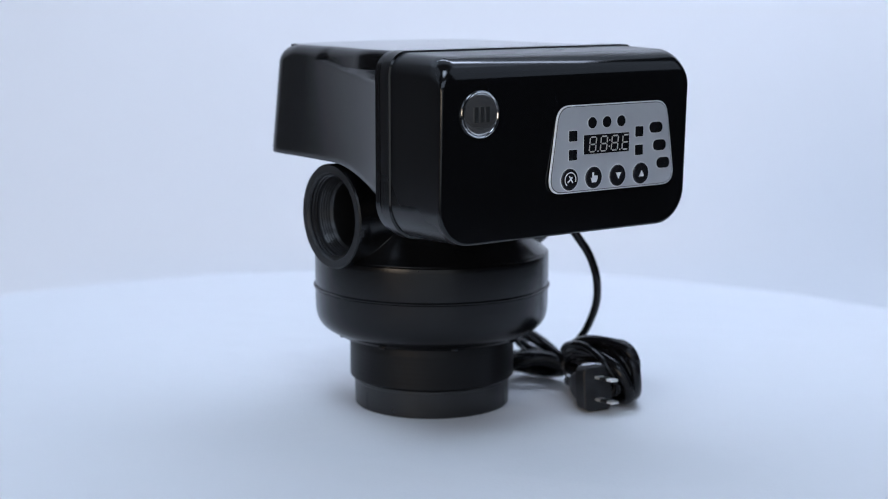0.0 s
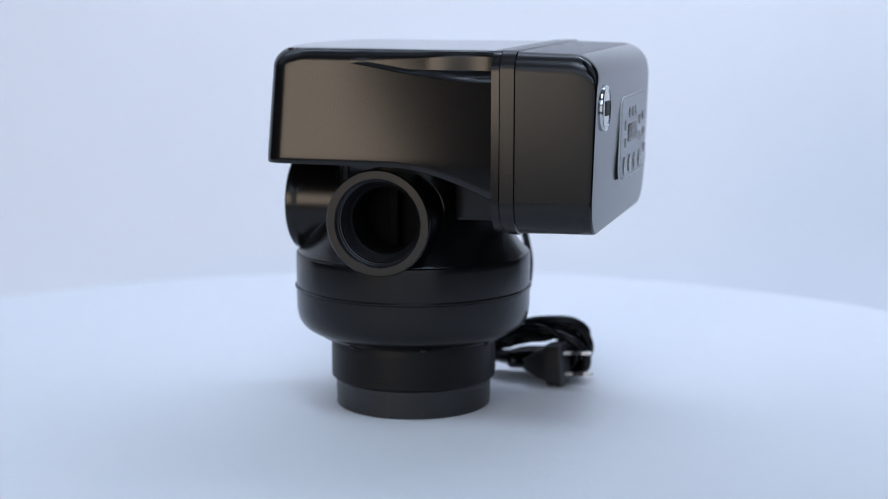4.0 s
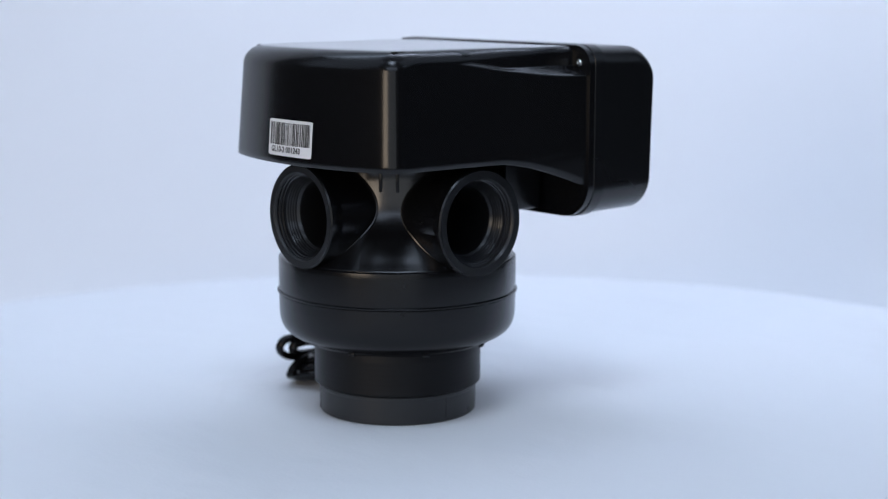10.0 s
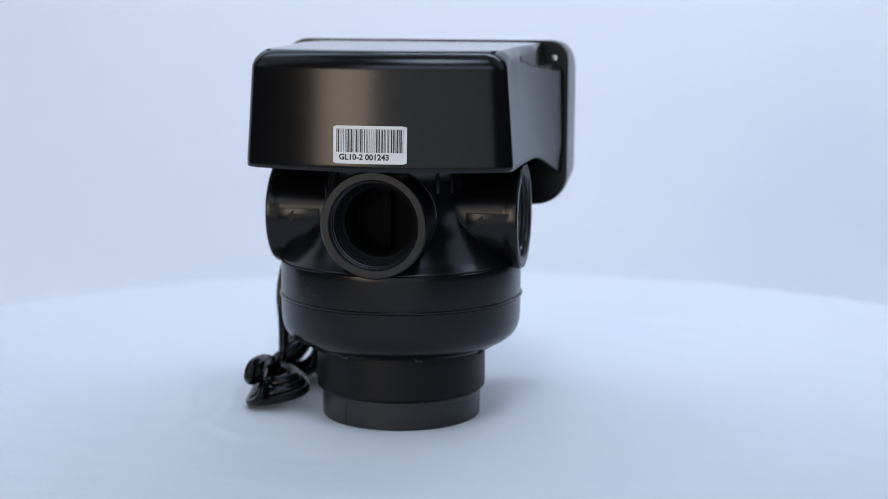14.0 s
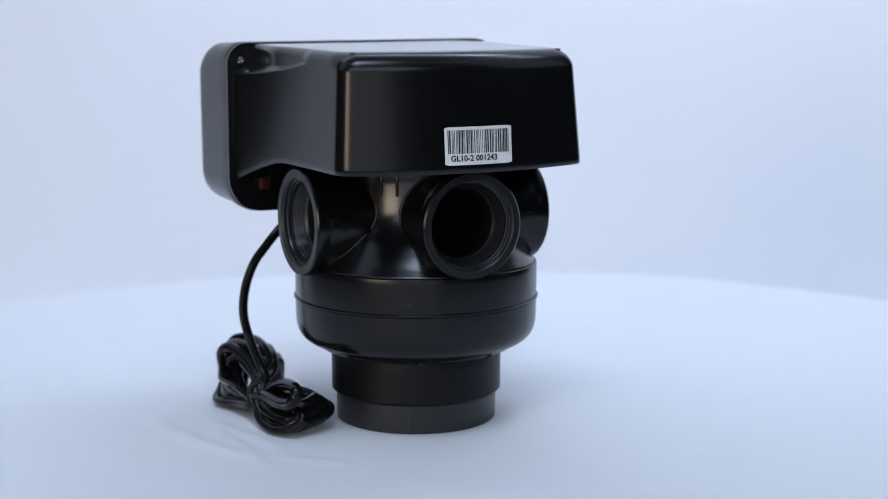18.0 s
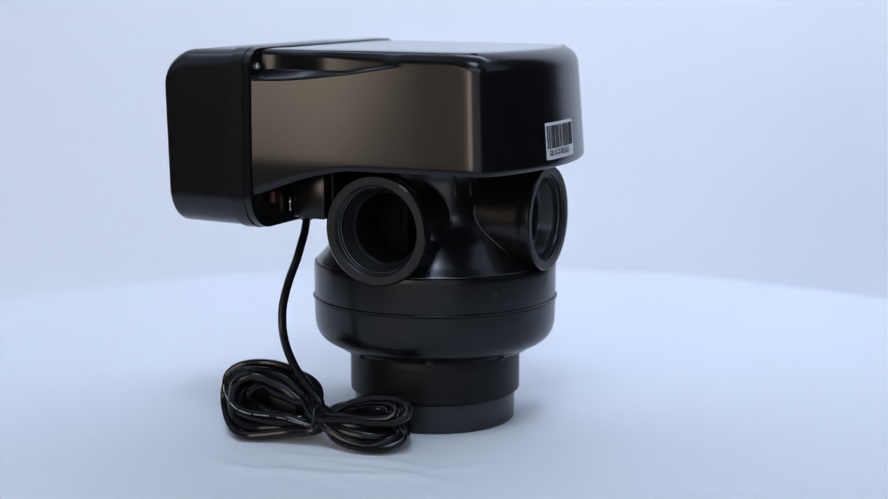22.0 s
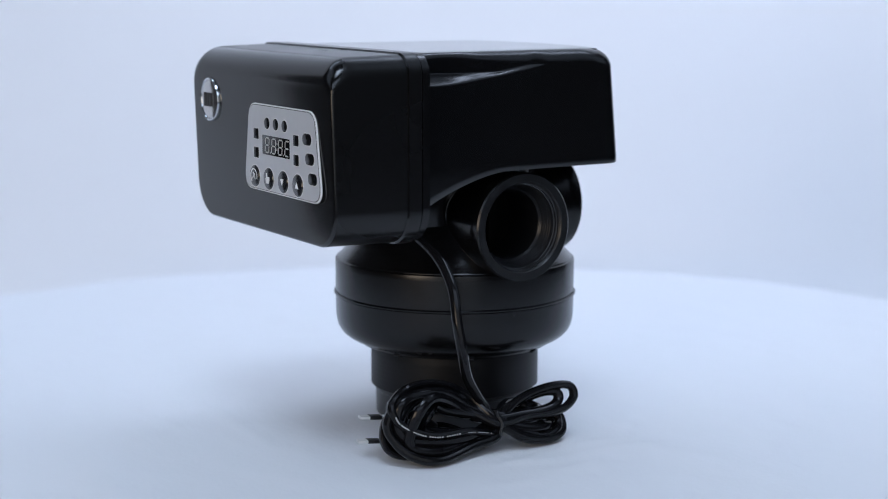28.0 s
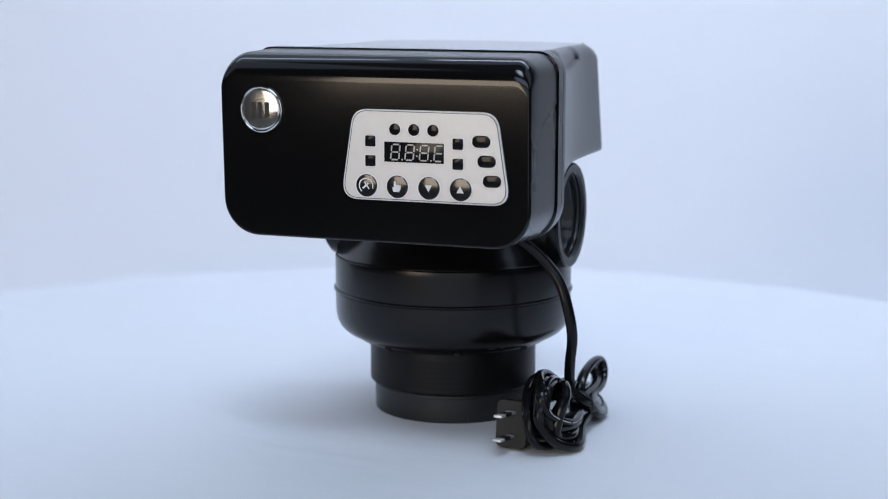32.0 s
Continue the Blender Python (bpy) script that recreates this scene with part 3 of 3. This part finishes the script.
    for x in (0.0143, 0.0250, 0.0357):
        key("indicator_window", disc_pts(x, 0.1806, 0.0031), WINDOW, label="round black indicator window")
    for x in (0.0004, 0.0495):
        for z in (0.1740, 0.1636):
            key("indicator_window", round_rect(x - 0.0029, z - 0.0029, x + 0.0029, z + 0.0029, 0.0005, 0.0005, 2), WINDOW, label="square black indicator window")
    for x, z in ((0.0623, 0.1757), (0.0653, 0.1655), (0.0683, 0.1553)):
        key("indicator_window", round_rect(x - 0.0050, z - 0.0031, x + 0.0050, z + 0.0031, 0.0029, 0.0029, 6), WINDOW, label="oval black indicator window")
    key("display", round_rect(0.0083, 0.1634, 0.0418, 0.1740, 0.0002, 0.0002, 1), WINDOW, 0.0004, 0.0003, "dark four-digit display, unlit")
    yd = ys - 0.00045
    for i in range(4):
        x0 = 0.0124 + i * 0.0081
        w, h, t, zc = 0.0046, 0.0080, 0.00075, 0.1687
        sl = 0.10
        seg = [(0, h / 2, 1), (0, 0, 1), (0, -h / 2, 1), (-w / 2, h / 4, 0), (w / 2, h / 4, 0), (-w / 2, -h / 4, 0), (w / 2, -h / 4, 0)]
        for sx, sz, hor in seg[:4] + seg[5:6] if i == 3 else seg:
            if hor:
                q = [(-w / 2 + t * 0.7, 0), (-w / 2 + t, t / 2), (w / 2 - t, t / 2), (w / 2 - t * 0.7, 0), (w / 2 - t, -t / 2), (-w / 2 + t, -t / 2)]
            else:
                q = [(0, h / 4 - t * 0.35), (t / 2, h / 4 - t * 0.8), (t / 2, -h / 4 + t * 0.8), (0, -h / 4 + t * 0.35), (-t / 2, -h / 4 + t * 0.8), (-t / 2, h / 4 - t * 0.8)]
            q = [(x0 + w / 2 + sx + a + sl * (sz + b), zc + sz + b) for a, b in q]
            part("segment", outline_solid(q, 0.0001, 0.0, Matrix.Translation((0, yd, 0))), SEGMENT, panel)
    for x, z in ((0.0271, 0.1704), (0.0268, 0.1670), (0.0185, 0.1648), (0.0347, 0.1648)):
        part("colon_dot", outline_solid(disc_pts(x, z, 0.00045, 10), 0.0001, 0.0, Matrix.Translation((0, yd, 0))), SEGMENT, panel)
    for i, x in enumerate((-0.0018, 0.0157, 0.0335, 0.0511)):
        bt = lathe([(0.0060, 0.0), (0.0060, 0.0004), (0.0056, 0.0008), (0.0040, 0.0010), (0.0004, 0.0011)], 40, Matrix.Translation((x, ys, 0.1503)) @ Matrix.Rotation(radians(90), 4, "X"), cap_b=True)
        part("key_rim", outline_solid(disc_pts(x, 0.1503, 0.0066, 40), 0.0002, 0.0, Matrix.Translation((0, ys, 0))), FILM_EDGE, panel)
        part("button", bt, BUTTON, panel, "round black push button")
        T = Matrix.Translation((x, ys - 0.00105, 0.1503))
        if i == 3:
            shapes = [[(-0.0020, -0.0017), (0.0020, -0.0017), (0.0, 0.0019)]]
        elif i == 2:
            shapes = [[(-0.0020, 0.0017), (0.0, -0.0019), (0.0020, 0.0017)]]
        elif i == 1:
            shapes = [[(-0.0019, -0.0026), (0.0013, -0.0026), (0.0023, -0.0006), (0.0023, 0.0010), (-0.0004, 0.0012), (-0.0005, 0.0030), (-0.0016, 0.0030), (-0.0017, -0.0006), (-0.0027, 0.0002)]]
        else:
            shapes = []
            for k in range(14):
                a0, a1 = radians(-20 + k * 18), radians(-20 + (k + 1) * 18)
                shapes.append([(0.0036 * math.cos(a0), 0.0036 * math.sin(a0)), (0.0042 * math.cos(a0), 0.0042 * math.sin(a0)), (0.0042 * math.cos(a1), 0.0042 * math.sin(a1)), (0.0036 * math.cos(a1), 0.0036 * math.sin(a1))])
            shapes += [[(-0.0022, -0.0012), (0.0010, 0.0016), (0.0016, 0.0010), (-0.0016, -0.0018)], [(-0.0012, 0.0018), (-0.0006, 0.0022), (0.0020, -0.0016), (0.0014, -0.0020)]]
        ic = bmesh.new()
        for sh in shapes:
            vs = [ic.verts.new((a, 0.0, b)) for a, b in sh]
            vb = [ic.verts.new((a, -0.00012, b)) for a, b in sh]
            ic.faces.new(vb)
            bridge(ic, [vs, vb])
        ic.transform(T)
        part("icon", ic, PRINT, panel)


# ---- the cord ----
TIE = Vector((0.0900, -0.0292, 0.0150))


def build_cord():
    c = thing("power_cord", "black power cord tied in a figure-of-eight hank on the cloth", "power cord")
    rad = 0.0031
    strand = [(0.0480, -0.0596, 0.1260), (0.0490, -0.0590, 0.1210), (0.0575, -0.0555, 0.1150), (0.0660, -0.0530, 0.1090), (0.0745, -0.0515, 0.1005), (0.0826, -0.0518, 0.0900), (0.0879, -0.0528, 0.0753), (0.0900, -0.0508, 0.0593), (0.0875, -0.0460, 0.0437), (0.0850, -0.0380, 0.0315), (0.0840, -0.0310, 0.0220)]
    pts = list(strand)
    rng = random.Random(5)

    A = [[(0.095, -0.048, 0.006), (0.100, -0.072, 0.003), (0.096, -0.090, 0.007), (0.089, -0.098, 0.018), (0.0865, -0.095, 0.028), (0.084, -0.082, 0.036), (0.082, -0.062, 0.034), (0.084, -0.044, 0.024)],
         [(0.0945, -0.050, 0.0150), (0.0955, -0.074, 0.0160), (0.0915, -0.092, 0.0230), (0.087, -0.0945, 0.0320), (0.0815, -0.084, 0.0385), (0.0765, -0.070, 0.0400), (0.0755, -0.054, 0.0375), (0.078, -0.040, 0.0300)],
         [(0.092, -0.046, 0.009), (0.096, -0.068, 0.0065), (0.093, -0.085, 0.010), (0.0955, -0.0865, 0.021), (0.0965, -0.081, 0.0315), (0.092, -0.070, 0.036), (0.086, -0.055, 0.030), (0.086, -0.042, 0.022)],
         [(0.088, -0.046, 0.008), (0.088, -0.066, 0.003), (0.083, -0.088, 0.005), (0.079, -0.094, 0.014), (0.075, -0.087, 0.026), (0.073, -0.068, 0.033), (0.0745, -0.051, 0.032), (0.078, -0.039, 0.0265)],
         [(0.0865, -0.047, 0.010), (0.084, -0.066, 0.0075), (0.079, -0.082, 0.010), (0.0755, -0.086, 0.018), (0.0725, -0.078, 0.029), (0.0715, -0.064, 0.0355), (0.0735, -0.048, 0.034), (0.077, -0.037, 0.0285)],
         [(0.0935, -0.047, 0.0115), (0.0945, -0.066, 0.0115), (0.0905, -0.087, 0.0145), (0.0885, -0.092, 0.0245), (0.086, -0.086, 0.0345), (0.0845, -0.072, 0.0372), (0.082, -0.055, 0.0345), (0.083, -0.041, 0.025)],
         [(0.090, -0.045, 0.011), (0.091, -0.062, 0.0095), (0.088, -0.080, 0.012), (0.086, -0.088, 0.020), (0.083, -0.082, 0.030), (0.080, -0.067, 0.036), (0.081, -0.050, 0.030), (0.086, -0.040, 0.020)]]
    B = [[(0.0905, -0.010, 0.0165), (0.0905, 0.006, 0.0165), (0.0895, 0.0185, 0.0185), (0.0880, 0.0255, 0.0240), (0.0862, 0.0230, 0.0300), (0.0850, 0.010, 0.0305), (0.0845, -0.006, 0.0270), (0.086, -0.018, 0.0210)],
         [(0.0945, -0.010, 0.006), (0.0915, 0.008, 0.0035), (0.081, 0.0175, 0.006), (0.066, 0.0145, 0.009), (0.0585, 0.005, 0.012), (0.065, -0.008, 0.016), (0.078, -0.018, 0.018)],
         [(0.093, -0.010, 0.0115), (0.089, 0.006, 0.0095), (0.079, 0.0135, 0.011), (0.067, 0.010, 0.0135), (0.062, 0.002, 0.016), (0.069, -0.009, 0.019), (0.080, -0.019, 0.019)],
         [(0.0925, -0.011, 0.0085), (0.0875, 0.003, 0.0065), (0.079, 0.0095, 0.0075), (0.069, 0.0075, 0.0105), (0.0655, 0.000, 0.0135), (0.071, -0.010, 0.017), (0.081, -0.019, 0.0175)],
         [(0.0890, -0.010, 0.0185), (0.0885, 0.004, 0.0188), (0.0870, 0.0130, 0.0203), (0.0855, 0.0168, 0.0238), (0.0842, 0.0140, 0.0272), (0.0838, 0.002, 0.0270), (0.085, -0.019, 0.0215)],
         [(0.0945, -0.016, 0.0075), (0.0945, 0.001, 0.0035), (0.0905, 0.0140, 0.0045), (0.0835, 0.0200, 0.0085), (0.0815, 0.0165, 0.0140), (0.0840, 0.002, 0.0170), (0.088, -0.016, 0.0170)],
         [(0.091, -0.012, 0.015), (0.086, 0.003, 0.0155), (0.077, 0.009, 0.0165), (0.068, 0.006, 0.018), (0.066, -0.001, 0.019), (0.072, -0.011, 0.0205), (0.082, -0.020, 0.0195)]]

    for row in A:
        for n, (x, y, z) in enumerate(row):
            e = max(0.0, x - y - 0.172) * 0.27
            row[n] = (x - e, y + e, z)
    # the inner turns: smaller and flatter, lying inside the outer ones
    for i, j, k in ((0, 3, 0.60), (1, 4, 0.66), (2, 6, 0.48), (5, 3, 0.72)):
        mean = [(Vector(p) + Vector(q)) / 2 for p, q in zip(A[i], A[j])]
        mid = sum(mean, Vector()) / len(mean)
        A.append([tuple(p if n in (0, len(mean) - 1) else mid + k * (p - mid) + Vector((rng.uniform(-0.002, 0.002), 0, rng.uniform(-0.0015, 0.0015)))) for n, p in enumerate(mean)])
    for i, k in ((1, 0.82), (2, 0.80), (6, 0.84), (5, 0.86)):
        mid = sum((Vector(p) for p in B[i]), Vector()) / len(B[i])
        B.append([tuple(mid + k * (Vector(p) - mid) + Vector((0, 0, rng.uniform(-0.001, 0.0015)))) for p in B[i]])

    def at_tie(k, low):
        k = k if k < 7 else k - 5.5
        return tuple(TIE + Vector((0.0028 - 0.0012 * k + rng.uniform(-0.001, 0.001), 0, (-0.0052 if low else 0.0010) + 0.0007 * k)))
    for i, a in enumerate(A):
        pts.append(at_tie(i, True))
        pts += a
        pts.append(at_tie(i, False))
        if i < len(B):
            pts += B[i]
    pts += [(0.088, -0.040, 0.010), (0.081, -0.043, 0.0085), (0.0735, -0.0445, 0.0095), (0.0685, -0.0500, 0.0112), (0.0668, -0.0560, 0.0118)]
    path = [Vector((p.x, p.y, max(p.z, rad))) for p in spline(pts, 9)]
    part("cable", tube(path, rad, 12, 0.78), CABLE, c, "glossy black twin cable coiled in loops")
    # pale printing along one run of the cable
    run = spline([at_tie(1, True)] + A[1][:4], 16)
    bm = bmesh.new()
    for k in range(5, 56):
        p, d = run[k], (run[k + 1] - run[k - 1]).normalized()
        if k % 7 == 6 or 17 < k < 21:
            continue
        n = (Vector((1, -0.25 if k > 34 else 0, 0.1)) - d * d.dot(Vector((1, -0.25 if k > 34 else 0, 0.1)))).normalized()
        u = d.cross(n)
        o = p + n * (rad * 0.99)
        w = 0.00018 if k < 18 else 0.00035
        q = [bm.verts.new(o + d * a + u * b) for a, b in ((-0.0005, -w), (0.0005, -w), (0.0005, w), (-0.0005, w))]
        t = [bm.verts.new(v.co + n * 0.00012) for v in q]
        bm.faces.new(t)
        bridge(bm, [q, t])
    part("print_line", bm, CORD_PRINT, c, "row of pale illegible print marks")
    part("tie", tube([TIE + Vector((0.0072 * math.cos(a * math.pi / 12) - 0.0005, 0.0006 * math.sin(a * 1.3), -0.0005 + 0.0078 * math.sin(a * math.pi / 12))) for a in range(25)], 0.0007, 6), PLUG, c, "thin black wire tie")
    # plug with two flat blades, each sleeved in black along the middle
    d = Vector((-0.14, -0.985, 0.09)).normalized()
    s = Vector((-d.y, d.x, 0)).normalized()
    u = d.cross(s)
    m = Matrix(((d.x, s.x, u.x, 0.0645), (d.y, s.y, u.y, -0.0822), (d.z, s.z, u.z, 0.0142), (0, 0, 0, 1)))
    bm = bmesh.new()
    rows = []
    for x, hy, hz in ((-0.028, 0.003, 0.003), (-0.025, 0.0045, 0.0050), (-0.018, 0.0065, 0.0085), (-0.011, 0.0075, 0.0105), (-0.0105, 0.0092, 0.0130), (-0.0010, 0.0098, 0.0136), (0.0, 0.0092, 0.0130)):
        rows.append([bm.verts.new((x, y, z)) for y, z in round_rect(-hy, -hz, hy, hz, hy * 0.4, hy * 0.4, 5)])
    bridge(bm, rows)
    bm.faces.new(rows[0])
    bm.faces.new(rows[-1])
    bm.transform(m)
    plug = part("plug", bm, PLUG, c, "black moulded two-pin plug")
    for z in (-0.0067, 0.0067):
        for name, a, b, w, h, mat, label in (("blade", -0.001, 0.0180, 0.0025, 0.00080, BLADE, "flat bright nickel blade"), ("sleeve", 0.0052, 0.0125, 0.0027, 0.0010, PLUG, "black sleeve on the blade")):
            q = box_bm(a, -w, z - h, b, w, z + h, 0.0004)
            q.transform(m)
            part(name, q, mat, plug, label)
    return c


studio()
turntable = build_turntable()
valve = build_valve()
cord = build_cord()


def motions():
    table_rows, thing_rows = [], []
    for i, a in enumerate(TURN):
        c, s = math.cos(radians(a)), math.sin(radians(a))
        table_rows.append((2.0 * i, pose(0, 0, 0, 0, 0, a)))
        thing_rows.append((2.0 * i, pose(OFF[0] * c - OFF[1] * s, OFF[0] * s + OFF[1] * c, 0, 0, 0, a)))
    walk(turntable, table_rows)
    walk(valve, thing_rows)
    walk(cord, thing_rows)


motions()
